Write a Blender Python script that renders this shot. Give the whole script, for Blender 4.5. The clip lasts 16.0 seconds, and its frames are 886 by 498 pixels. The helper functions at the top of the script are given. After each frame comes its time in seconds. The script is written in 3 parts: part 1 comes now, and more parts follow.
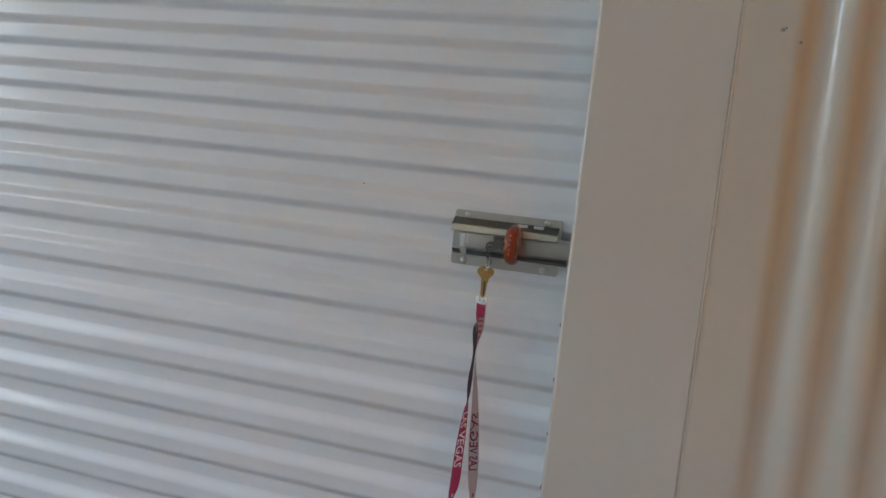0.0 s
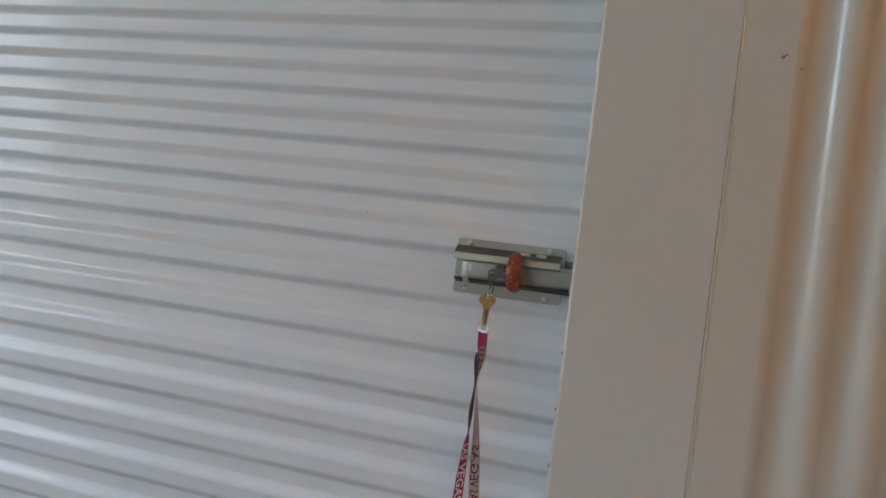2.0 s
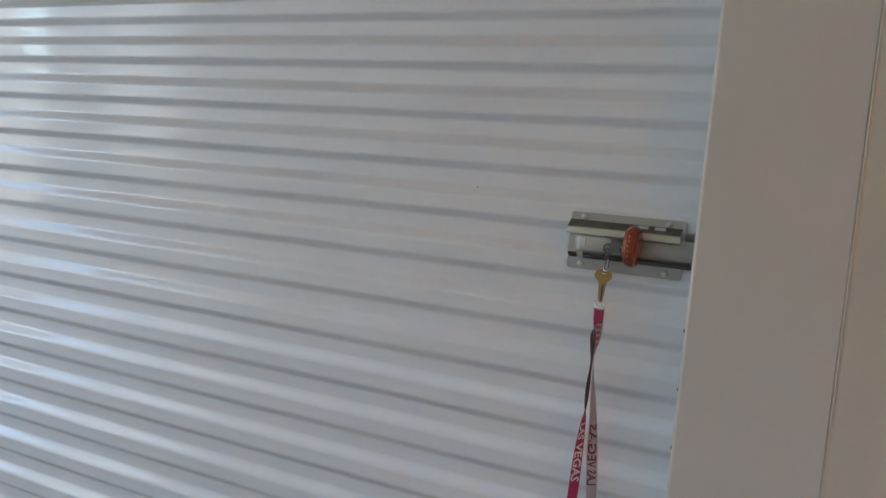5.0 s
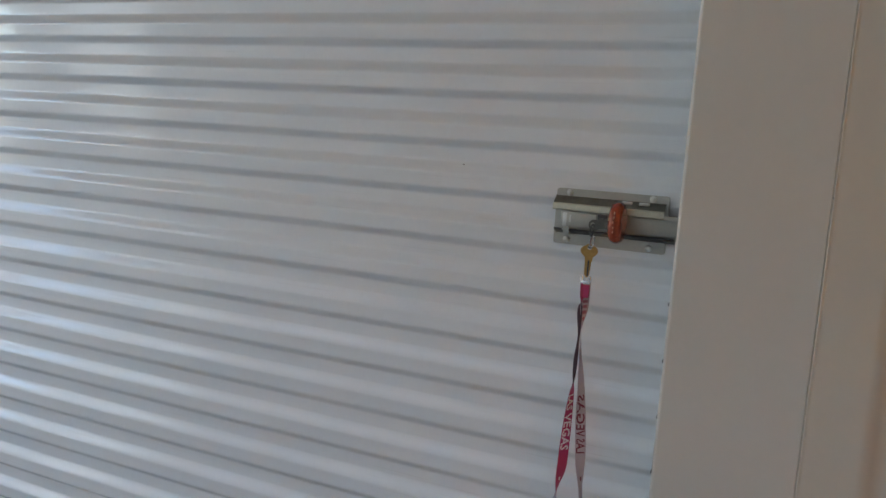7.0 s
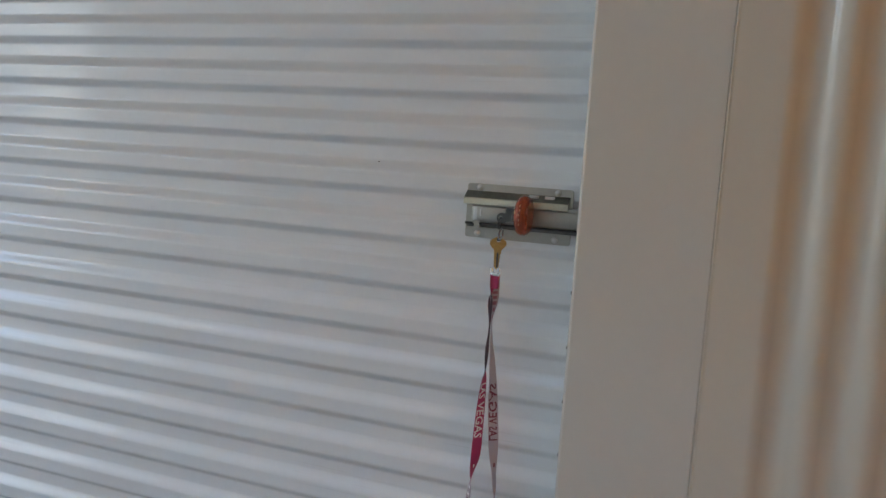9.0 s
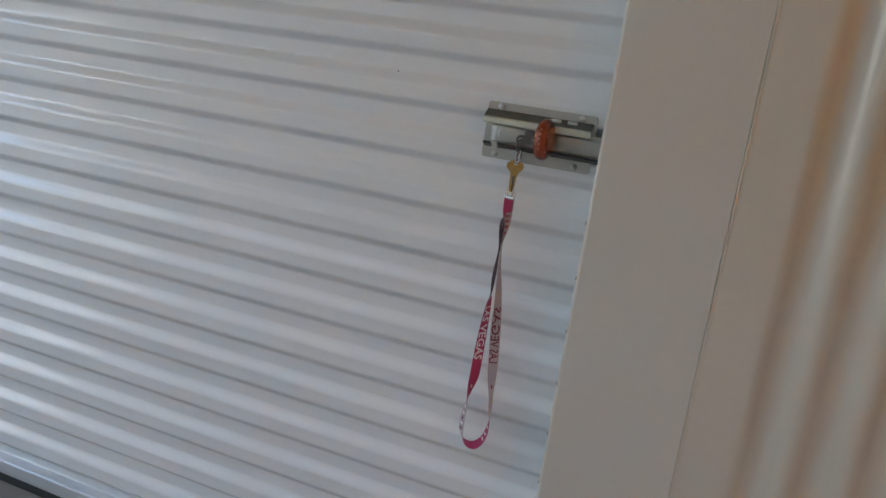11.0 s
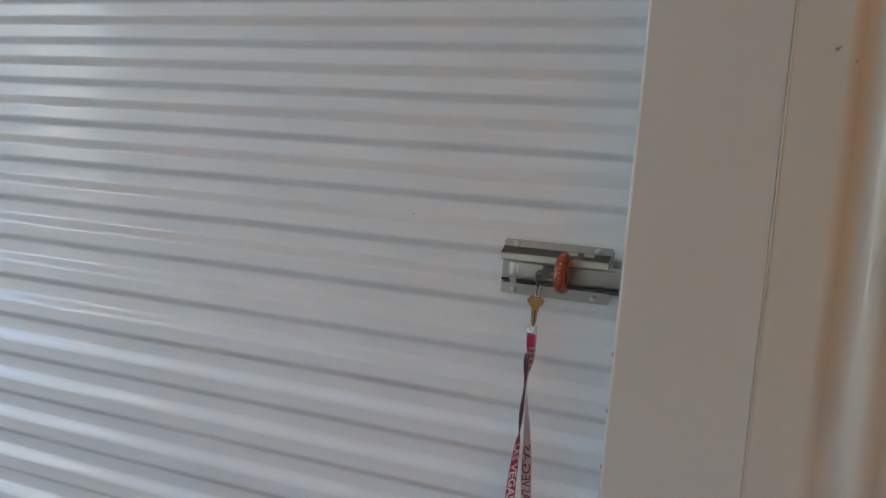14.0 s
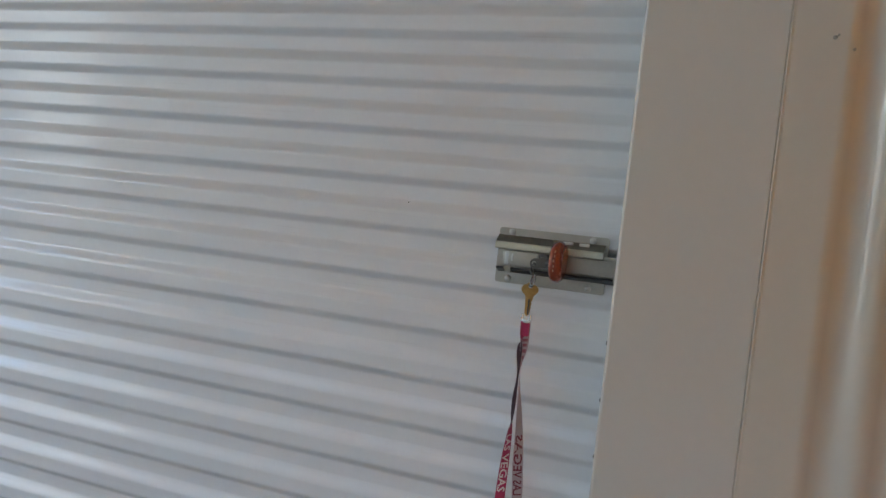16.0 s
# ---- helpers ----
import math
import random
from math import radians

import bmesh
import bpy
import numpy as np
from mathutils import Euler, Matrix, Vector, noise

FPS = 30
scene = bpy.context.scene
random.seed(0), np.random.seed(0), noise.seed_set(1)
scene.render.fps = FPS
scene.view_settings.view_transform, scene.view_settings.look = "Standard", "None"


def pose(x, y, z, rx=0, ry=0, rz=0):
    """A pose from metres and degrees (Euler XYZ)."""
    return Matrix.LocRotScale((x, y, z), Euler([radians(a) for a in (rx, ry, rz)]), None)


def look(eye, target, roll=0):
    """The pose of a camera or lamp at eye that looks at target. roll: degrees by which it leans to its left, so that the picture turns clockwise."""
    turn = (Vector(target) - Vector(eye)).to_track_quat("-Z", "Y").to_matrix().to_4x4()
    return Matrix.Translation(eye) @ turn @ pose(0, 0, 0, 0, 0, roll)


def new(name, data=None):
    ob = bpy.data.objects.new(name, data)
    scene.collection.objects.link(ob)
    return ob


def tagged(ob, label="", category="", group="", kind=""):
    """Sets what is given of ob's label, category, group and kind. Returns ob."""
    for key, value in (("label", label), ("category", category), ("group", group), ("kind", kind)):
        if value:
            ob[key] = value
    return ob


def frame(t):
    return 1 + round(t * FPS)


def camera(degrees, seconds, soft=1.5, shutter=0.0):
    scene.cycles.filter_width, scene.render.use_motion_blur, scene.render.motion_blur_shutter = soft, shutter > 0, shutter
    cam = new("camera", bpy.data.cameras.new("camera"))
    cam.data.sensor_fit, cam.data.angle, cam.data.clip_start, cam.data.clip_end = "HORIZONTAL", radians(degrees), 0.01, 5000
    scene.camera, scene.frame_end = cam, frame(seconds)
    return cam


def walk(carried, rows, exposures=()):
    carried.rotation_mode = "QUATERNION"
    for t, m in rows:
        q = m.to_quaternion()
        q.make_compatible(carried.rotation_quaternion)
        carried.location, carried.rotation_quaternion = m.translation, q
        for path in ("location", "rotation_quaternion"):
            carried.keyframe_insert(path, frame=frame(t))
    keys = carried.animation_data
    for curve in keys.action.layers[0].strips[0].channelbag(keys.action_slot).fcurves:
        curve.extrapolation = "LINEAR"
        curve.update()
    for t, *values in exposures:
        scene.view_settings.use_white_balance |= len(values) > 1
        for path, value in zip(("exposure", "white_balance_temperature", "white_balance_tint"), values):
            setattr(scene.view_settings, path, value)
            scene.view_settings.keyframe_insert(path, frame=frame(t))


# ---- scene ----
# ---- camera ----
cam = camera(58.0, 16.0, soft=1.5)
walk(cam, [
    (0, pose(0.1638, -1.3523, 1.1399, 84.602, -6.038, 17.067)),
    (0.3, pose(0.1826, -1.3421, 1.1085, 86.270, -6.264, 17.634)),
    (0.5, pose(0.1877, -1.3394, 1.1003, 86.336, -6.419, 18.087)),
    (0.7, pose(0.1879, -1.3399, 1.1014, 86.531, -6.592, 18.222)),
    (1, pose(0.1879, -1.3419, 1.1058, 87.456, -6.747, 18.420)),
    (1.3, pose(0.1753, -1.3445, 1.1104, 87.938, -6.965, 18.039)),
    (1.5, pose(0.1685, -1.3453, 1.1116, 87.702, -7.059, 17.880)),
    (1.7, pose(0.1753, -1.3441, 1.1068, 87.626, -6.915, 17.991)),
    (2, pose(0.1879, -1.3420, 1.0951, 88.459, -6.597, 18.149)),
    (2.3, pose(0.1783, -1.3525, 1.0919, 89.022, -6.415, 16.663)),
    (2.5, pose(0.1731, -1.3582, 1.0917, 89.113, -6.338, 16.257)),
    (3, pose(0.1988, -1.3463, 1.1097, 87.963, -5.792, 16.668)),
    (3.2, pose(0.1787, -1.3386, 1.1042, 87.257, -5.665, 17.162)),
    (3.5, pose(0.1288, -1.3162, 1.0940, 85.169, -6.382, 19.859)),
    (3.7, pose(0.1222, -1.2992, 1.1080, 84.184, -6.431, 24.308)),
    (5.8, pose(0.2041, -1.3303, 1.0936, 86.147, -5.144, 26.190)),
    (6, pose(0.1973, -1.3331, 1.1022, 84.725, -4.470, 24.826)),
    (6.2, pose(0.1958, -1.3354, 1.1073, 85.224, -4.758, 26.160)),
    (6.5, pose(0.1943, -1.3371, 1.1116, 82.469, -5.654, 26.538)),
    (6.8, pose(0.1780, -1.3372, 1.1280, 83.368, -5.129, 24.459)),
    (7, pose(0.1705, -1.3373, 1.1343, 82.803, -3.938, 24.614)),
    (7.2, pose(0.1839, -1.3402, 1.1339, 82.430, -2.644, 23.326)),
    (7.5, pose(0.2198, -1.3462, 1.1286, 83.955, -1.896, 20.715)),
    (7.7, pose(0.2298, -1.3470, 1.1169, 84.534, -2.665, 20.004)),
    (8, pose(0.2334, -1.3472, 1.1014, 85.446, -3.789, 18.439)),
    (8.2, pose(0.2375, -1.3432, 1.1005, 85.223, -3.747, 18.838)),
    (8.5, pose(0.2447, -1.3359, 1.1002, 84.903, -3.472, 19.852)),
    (8.7, pose(0.2463, -1.3459, 1.1125, 84.595, -3.288, 20.713)),
    (10.8, pose(0.2273, -1.3235, 1.1246, 77.055, -7.735, 21.173)),
    (11, pose(0.2238, -1.3200, 1.1248, 77.181, -7.973, 22.194)),
    (11.2, pose(0.1941, -1.3222, 1.1155, 78.076, -7.733, 21.544)),
    (11.5, pose(0.2222, -1.3164, 1.1284, 78.003, -7.594, 22.560)),
    (11.7, pose(0.2305, -1.3164, 1.1306, 76.600, -7.392, 21.995)),
    (12, pose(0.2328, -1.3166, 1.1312, 77.299, -6.635, 21.142)),
    (12.2, pose(0.2289, -1.3175, 1.1297, 79.435, -6.141, 21.722)),
    (12.5, pose(0.2217, -1.3188, 1.1249, 78.577, -5.985, 20.945)),
    (12.7, pose(0.2244, -1.3183, 1.1225, 78.170, -5.813, 21.615)),
    (13, pose(0.2294, -1.3174, 1.1211, 78.787, -5.928, 21.531)),
    (13.2, pose(0.2214, -1.3238, 1.1213, 81.695, -5.849, 20.949)),
    (13.3, pose(0.2135, -1.3296, 1.1216, 85.678, -5.864, 18.904)),
    (13.5, pose(0.1969, -1.3397, 1.1235, 87.707, -5.441, 19.404)),
    (13.7, pose(0.1859, -1.3438, 1.1275, 87.952, -5.226, 19.853)),
    (14, pose(0.1766, -1.3449, 1.1318, 86.701, -5.145, 21.125)),
    (14.2, pose(0.1710, -1.3441, 1.1240, 87.147, -5.275, 21.119)),
    (14.5, pose(0.1664, -1.3426, 1.1095, 87.153, -5.513, 20.079)),
    (14.7, pose(0.1692, -1.3439, 1.1113, 87.189, -5.404, 20.432)),
    (15, pose(0.1787, -1.3463, 1.1158, 86.859, -5.171, 20.244)),
    (15.2, pose(0.1840, -1.3447, 1.1170, 87.103, -5.178, 20.733)),
    (15.5, pose(0.1873, -1.3396, 1.1173, 86.710, -5.432, 21.571)),
    (15.7, pose(0.1863, -1.3373, 1.1121, 86.765, -5.565, 21.682)),
    (16, pose(0.1826, -1.3354, 1.0925, 87.494, -6.074, 20.987)),
], exposures=[(0.0, 3.52, 6960, 4), (3.5, 3.52, 6960, 4), (6.0, 3.32, 6960, 4), (7.5, 3.29, 6960, 4), (8.5, 3.38, 6960, 4),
              (11.0, 3.43, 6960, 4), (16.0, 3.43, 6960, 4)])

# ---- world and large lights ----
world = bpy.data.worlds.new("sky")
scene.world = world
world.use_nodes = True
wn = world.node_tree
sky = wn.nodes.new("ShaderNodeTexSky")
sky.sky_type = "NISHITA"
sky.sun_disc = False
SUN_UP, SUN_ROUND = radians(46), radians(42)
sky.sun_elevation, sky.sun_rotation = SUN_UP, SUN_ROUND
wn.nodes["Background"].inputs["Strength"].default_value = 0.15
wn.links.new(sky.outputs["Color"], wn.nodes["Background"].inputs["Color"])
# the sun stands behind the building, so that the door lies in open shade
sun = bpy.data.lights.new("sun", "SUN")
sun.energy, sun.angle, sun.color = 5.0, radians(0.5), (1.0, 0.95, 0.885)
SUN_FROM = Vector((math.sin(SUN_ROUND) * math.cos(SUN_UP), math.cos(SUN_ROUND) * math.cos(SUN_UP), math.sin(SUN_UP)))
new("sun", sun).matrix_world = look(SUN_FROM * 30, (0, 0, 0))


# ---- materials ----
def material(name, base, rough=0.5, metal=0.0, coat=0.0, coat_rough=0.08, grain=0.06, scale=40.0, stain=0.06, stain_scale=2.5,
             bump=0.02, stretch=(1, 1, 1), rough_var=0.08):
    m = bpy.data.materials.new(name)
    m.use_nodes = True
    nt = m.node_tree
    b = nt.nodes["Principled BSDF"]
    tc = nt.nodes.new("ShaderNodeTexCoord")
    mp = nt.nodes.new("ShaderNodeMapping")
    mp.inputs["Scale"].default_value = stretch
    nt.links.new(tc.outputs["Object"], mp.inputs["Vector"])

    def noise_tex(s, detail):
        n = nt.nodes.new("ShaderNodeTexNoise")
        n.inputs["Scale"].default_value = s
        n.inputs["Detail"].default_value = detail
        nt.links.new(mp.outputs["Vector"], n.inputs["Vector"])
        return n

    fine, broad = noise_tex(scale, 6), noise_tex(stain_scale, 3)

    def mathn(op, a, v):
        n = nt.nodes.new("ShaderNodeMath")
        n.operation = op
        nt.links.new(a, n.inputs[0])
        if isinstance(v, (int, float)):
            n.inputs[1].default_value = v
        else:
            nt.links.new(v, n.inputs[1])
        return n.outputs[0]

    f = mathn("MULTIPLY", mathn("SUBTRACT", fine.outputs["Fac"], 0.5), 2 * grain)
    s = mathn("MULTIPLY", mathn("SUBTRACT", broad.outputs["Fac"], 0.5), 2 * stain)
    total = mathn("ADD", mathn("ADD", f, s), 1.0)
    mul = nt.nodes.new("ShaderNodeVectorMath")
    mul.operation = "SCALE"
    mul.inputs[0].default_value = base
    nt.links.new(total, mul.inputs["Scale"])
    nt.links.new(mul.outputs[0], b.inputs["Base Color"])
    b.inputs["Metallic"].default_value = metal
    b.inputs["Coat Weight"].default_value = coat
    b.inputs["Coat Roughness"].default_value = coat_rough
    rr = mathn("ADD", mathn("MULTIPLY", mathn("SUBTRACT", broad.outputs["Fac"], 0.5), 2 * rough_var), rough)
    nt.links.new(rr, b.inputs["Roughness"])
    bp = nt.nodes.new("ShaderNodeBump")
    bp.inputs["Strength"].default_value = bump * 5
    bp.inputs["Distance"].default_value = 0.002
    nt.links.new(fine.outputs["Fac"], bp.inputs["Height"])
    nt.links.new(bp.outputs[0], b.inputs["Normal"])
    return m


def curtain_paint():
    """White baked enamel on steel with faint rubbed marks that run along the ribs."""
    m = material("white_enamel", (0.78, 0.78, 0.77), rough=0.36, coat=1.0, coat_rough=0.06, grain=0.025, scale=90, stain=0.035,
                 stain_scale=3.0, bump=0.006, rough_var=0.03)
    nt = m.node_tree
    b = nt.nodes["Principled BSDF"]
    tc = nt.nodes.new("ShaderNodeTexCoord")
    mp = nt.nodes.new("ShaderNodeMapping")
    mp.inputs["Scale"].default_value = (2.2, 1.0, 130.0)
    n = nt.nodes.new("ShaderNodeTexNoise")
    n.inputs["Scale"].default_value = 1.6
    n.inputs["Detail"].default_value = 5
    ramp = nt.nodes.new("ShaderNodeValToRGB")
    ramp.color_ramp.elements[0].position, ramp.color_ramp.elements[0].color = 0.63, (0, 0, 0, 1)
    ramp.color_ramp.elements[1].position, ramp.color_ramp.elements[1].color = 0.80, (1, 1, 1, 1)
    mix = nt.nodes.new("ShaderNodeMix")
    mix.data_type = "RGBA"
    old = b.inputs["Base Color"].links[0].from_socket
    nt.links.new(tc.outputs["Object"], mp.inputs["Vector"])
    nt.links.new(mp.outputs[0], n.inputs["Vector"])
    nt.links.new(n.outputs["Fac"], ramp.inputs[0])
    scale = nt.nodes.new("ShaderNodeMath")
    scale.operation = "MULTIPLY"
    scale.inputs[1].default_value = 0.35
    nt.links.new(ramp.outputs["Color"], scale.inputs[0])
    nt.links.new(scale.outputs[0], mix.inputs[0])
    nt.links.new(old, mix.inputs[6])
    mix.inputs[7].default_value = (0.50, 0.47, 0.43, 1)
    # brown bands on the shoulders of some ribs, broken up by noise
    sep = nt.nodes.new("ShaderNodeSeparateXYZ")
    nt.links.new(tc.outputs["Object"], sep.inputs[0])

    def mathn(op, a, v):
        n2 = nt.nodes.new("ShaderNodeMath")
        n2.operation = op
        nt.links.new(a, n2.inputs[0])
        if isinstance(v, (int, float)):
            n2.inputs[1].default_value = v
        else:
            nt.links.new(v, n2.inputs[1])
        return n2.outputs[0]

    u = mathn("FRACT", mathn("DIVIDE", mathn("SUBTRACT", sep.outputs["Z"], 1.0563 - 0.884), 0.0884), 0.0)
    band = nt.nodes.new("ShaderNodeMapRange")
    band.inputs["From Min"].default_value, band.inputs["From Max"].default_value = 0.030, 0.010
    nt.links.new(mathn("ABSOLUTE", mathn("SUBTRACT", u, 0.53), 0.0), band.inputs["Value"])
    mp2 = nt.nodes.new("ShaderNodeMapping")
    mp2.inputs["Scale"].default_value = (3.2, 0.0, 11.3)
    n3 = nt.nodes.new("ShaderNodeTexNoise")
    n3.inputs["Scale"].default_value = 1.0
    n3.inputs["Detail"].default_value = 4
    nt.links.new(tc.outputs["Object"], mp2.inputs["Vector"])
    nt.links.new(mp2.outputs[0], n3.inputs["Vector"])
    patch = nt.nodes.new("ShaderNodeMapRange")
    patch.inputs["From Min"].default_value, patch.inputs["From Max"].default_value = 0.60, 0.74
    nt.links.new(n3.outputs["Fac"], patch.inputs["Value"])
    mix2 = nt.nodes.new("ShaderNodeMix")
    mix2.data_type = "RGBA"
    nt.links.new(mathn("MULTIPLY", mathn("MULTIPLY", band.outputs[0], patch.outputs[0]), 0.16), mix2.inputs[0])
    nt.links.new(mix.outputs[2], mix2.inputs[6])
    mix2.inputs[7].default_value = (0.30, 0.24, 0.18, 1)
    nt.links.new(mix2.outputs[2], b.inputs["Base Color"])
    return m


ENAMEL = curtain_paint()
JAMB = material("cream_white_paint", (0.625, 0.572, 0.488), rough=0.34, coat=1.0, coat_rough=0.05, grain=0.02, scale=60, stain=0.03, bump=0.006)
WALLPAINT = material("white_gloss_sheet", (0.61, 0.54, 0.432), rough=0.2, coat=1.0, coat_rough=0.05, grain=0.02, scale=60, stain=0.03, bump=0.004)
ZINC = material("dull_zinc", (0.44, 0.415, 0.355), rough=0.38, metal=0.55, grain=0.10, scale=160, stain=0.10, stain_scale=25, bump=0.01)
ZINC_RAIL = material("zinc_rail", (0.66, 0.635, 0.49), rough=0.32, metal=0.5, grain=0.10, scale=160, stain=0.10, stain_scale=25, bump=0.01)
ZINC_SHADED = material("shaded_zinc", (0.20, 0.19, 0.155), rough=0.38, metal=0.8, grain=0.2, scale=160, stain=0.2, stain_scale=40, bump=0.01)
ZINC_DARK = material("dark_zinc", (0.10, 0.095, 0.085), rough=0.40, metal=0.6, grain=0.10, scale=160, stain=0.10, stain_scale=25, bump=0.01)
RIVET = material("rivet_aluminium", (0.62, 0.61, 0.57), rough=0.35, metal=0.8, grain=0.05, scale=200)
CHROME = material("bright_nickel", (0.80, 0.80, 0.80), rough=0.18, metal=1.0, grain=0.03, scale=200)
BRASS = material("worn_brass", (0.50, 0.30, 0.10), rough=0.36, metal=0.8, grain=0.25, scale=220, stain=0.15, stain_scale=60, bump=0.02)
COPPER = material("orange_lacquer", (0.33, 0.052, 0.015), rough=0.25, metal=0.3, coat=0.35, grain=0.8, scale=300, stain=0.3, stain_scale=70, bump=0.02)
CRIMSON = material("crimson_ribbon", (0.48, 0.042, 0.13), rough=0.6, grain=0.12, scale=700, stain=0.15, stain_scale=30, bump=0.03)
RIBBON_BACK = material("ribbon_back", (0.47, 0.385, 0.40), rough=0.75, grain=0.12, scale=700, stain=0.1, stain_scale=30, bump=0.03)
RIBBON_DARK = material("ribbon_dark_stretch", (0.045, 0.014, 0.02), rough=0.9, grain=0.15, scale=700, stain=0.2, stain_scale=40)
INK_WHITE = material("white_print", (0.85, 0.78, 0.79), rough=0.6, grain=0.08, scale=600)
INK_FADED = material("faded_print", (0.34, 0.13, 0.165), rough=0.7, grain=0.2, scale=600)
INK_BLEED = material("maroon_print", (0.20, 0.03, 0.05), rough=0.7, grain=0.15, scale=600)
CONCRETE = material("drive_concrete", (0.272, 0.25, 0.218), rough=0.6, grain=0.15, scale=30, stain=0.2, stain_scale=1.2, bump=0.02)
RUBBER = material("black_rubber", (0.03, 0.03, 0.03), rough=0.7, grain=0.2, scale=80)
ALUMINIUM = material("mill_aluminium", (0.66, 0.67, 0.68), rough=0.4, metal=0.6, grain=0.06, scale=80, stretch=(0.2, 1, 4))
TAN = material("orange_tan_paint", (0.68, 0.28, 0.02), rough=0.55, grain=0.10, scale=14, stain=0.12, stain_scale=0.8, bump=0.03)
BLUEGREY = material("blue_grey_stucco", (0.205, 0.235, 0.275), rough=0.7, grain=0.05, scale=8, stain=0.1, stain_scale=0.5)
SLATE = material("slate_stucco", (0.11, 0.13, 0.16), rough=0.7, grain=0.05, scale=8, stain=0.1, stain_scale=0.5)
PALE = material("pale_stucco", (0.22, 0.25, 0.29), rough=0.7, grain=0.05, scale=8, stain=0.06, stain_scale=0.5)
BEIGE = material("grey_beige_stucco", (0.34, 0.33, 0.315), rough=0.7, grain=0.05, scale=8, stain=0.1, stain_scale=0.5)
GREY = material("dark_grey_stucco", (0.075, 0.08, 0.09), rough=0.7, grain=0.05, scale=8, stain=0.1, stain_scale=0.5)
MIDGREY = material("grey_stucco", (0.26, 0.27, 0.29), rough=0.7, grain=0.05, scale=8, stain=0.1, stain_scale=0.5)
ROOF = material("grey_roof_sheet", (0.25, 0.24, 0.23), rough=0.7, grain=0.08, scale=20, stain=0.1, stain_scale=1.0)
TARNISH = material("tarnished_steel", (0.36, 0.36, 0.31), rough=0.6, metal=0.3, grain=0.3, scale=300)
DIRT_SHADE = material("dark_grime_and_shade", (0.06, 0.055, 0.05), rough=0.85, grain=0.3, scale=300)


# ---- mesh helpers ----
def link_mesh(name, bm, mats, parent=None, label="", smooth=True):
    me = bpy.data.meshes.new(name)
    bm.normal_update()
    bm.to_mesh(me)
    bm.free()
    for m in (mats if isinstance(mats, (list, tuple)) else [mats]):
        me.materials.append(m)
    for p in me.polygons:
        p.use_smooth = smooth
    if smooth:
        me.set_sharp_from_angle(angle=radians(38))
    ob = new(name, me)
    if parent is not None:
        ob.parent = parent
        ob.matrix_parent_inverse = Matrix.Translation(parent.location).inverted()
    if label:
        tagged(ob, label)
    return ob


def part(name, bm, material_, parent, label="", smooth=True):
    return link_mesh(name, bm, material_, parent, label, smooth)


def anchor(name, place, label, category, kind=""):
    ob = new(name)
    ob.location = place
    ob.empty_display_size = 0.05
    return tagged(ob, label, category, kind=kind)


def box(bm, lo, hi, bevel=0.0, seg=2):
    m = Matrix.LocRotScale([(a + b) / 2 for a, b in zip(lo, hi)], None, [b - a for a, b in zip(lo, hi)])
    made = bmesh.ops.create_cube(bm, size=1, matrix=m)["verts"]
    if bevel:
        edges = list({e for v in made for e in v.link_edges})
        bmesh.ops.bevel(bm, geom=edges, offset=bevel, segments=seg, profile=0.5, affect="EDGES")
    return bm


def sweep(bm, rings, close=False, caps=True):
    """Skin a list of rings (lists of points, all as long)."""
    vs = [[bm.verts.new(p) for p in ring] for ring in rings]
    n = len(vs[0])
    for a, b in zip(vs, vs[1:]):
        for i in range(n if close else n - 1):
            j = (i + 1) % n
            bm.faces.new((a[i], a[j], b[j], b[i]))
    if close and caps:
        bm.faces.new(list(reversed(vs[0])))
        bm.faces.new(vs[-1])
    return vs


def upright_sheet(outline, zs):
    """A folded sheet: an outline in plan, carried up through the heights zs."""
    bm = bmesh.new()
    sweep(bm, [[(x, y, z) for x, y in outline] for z in zs])
    return bm


def lathe_x(bm, profile, centre, n=48):
    """Turn (x, r) pairs about an axis along x through centre."""
    cx, cy, cz = centre
    sweep_rings = []
    for x, r in profile:
        sweep_rings.append([(cx + x, cy + r * math.cos(2 * math.pi * i / n), cz + r * math.sin(2 * math.pi * i / n)) for i in range(n)])
    sweep(bm, sweep_rings, close=True)
    return bm


def lathe_y(bm, profile, centre, n=20):
    cx, cy, cz = centre
    sweep(bm, [[(cx + r * math.cos(2 * math.pi * i / n), cy + y, cz + r * math.sin(2 * math.pi * i / n)) for i in range(n)] for y, r in profile], close=True)
    return bm


def tube(bm, pts, radius, n=10):
    """A round wire through the points."""
    rings = []
    for i, p in enumerate(pts):
        a, b = Vector(pts[max(i - 1, 0)]), Vector(pts[min(i + 1, len(pts) - 1)])
        d = (b - a).normalized()
        u = d.orthogonal().normalized() if not rings else (u - d * u.dot(d)).normalized()
        w = d.cross(u)
        rings.append([tuple(Vector(p) + radius * (math.cos(t) * u + math.sin(t) * w)) for t in [2 * math.pi * k / n for k in range(n)]])
    sweep(bm, rings, close=True)
    return bm


def smoothstep(t):
    t = min(max(t, 0.0), 1.0)
    return t * t * (3 - 2 * t)


# ---- the setting ----
X_LEFT, X_RIGHT, Z_TOP = -4.0, 6.0, 2.75
FACE = -0.112            # front of the frame and the ribbed wall
DOOR_LEFT, DOOR_TOP = -2.74, 2.2

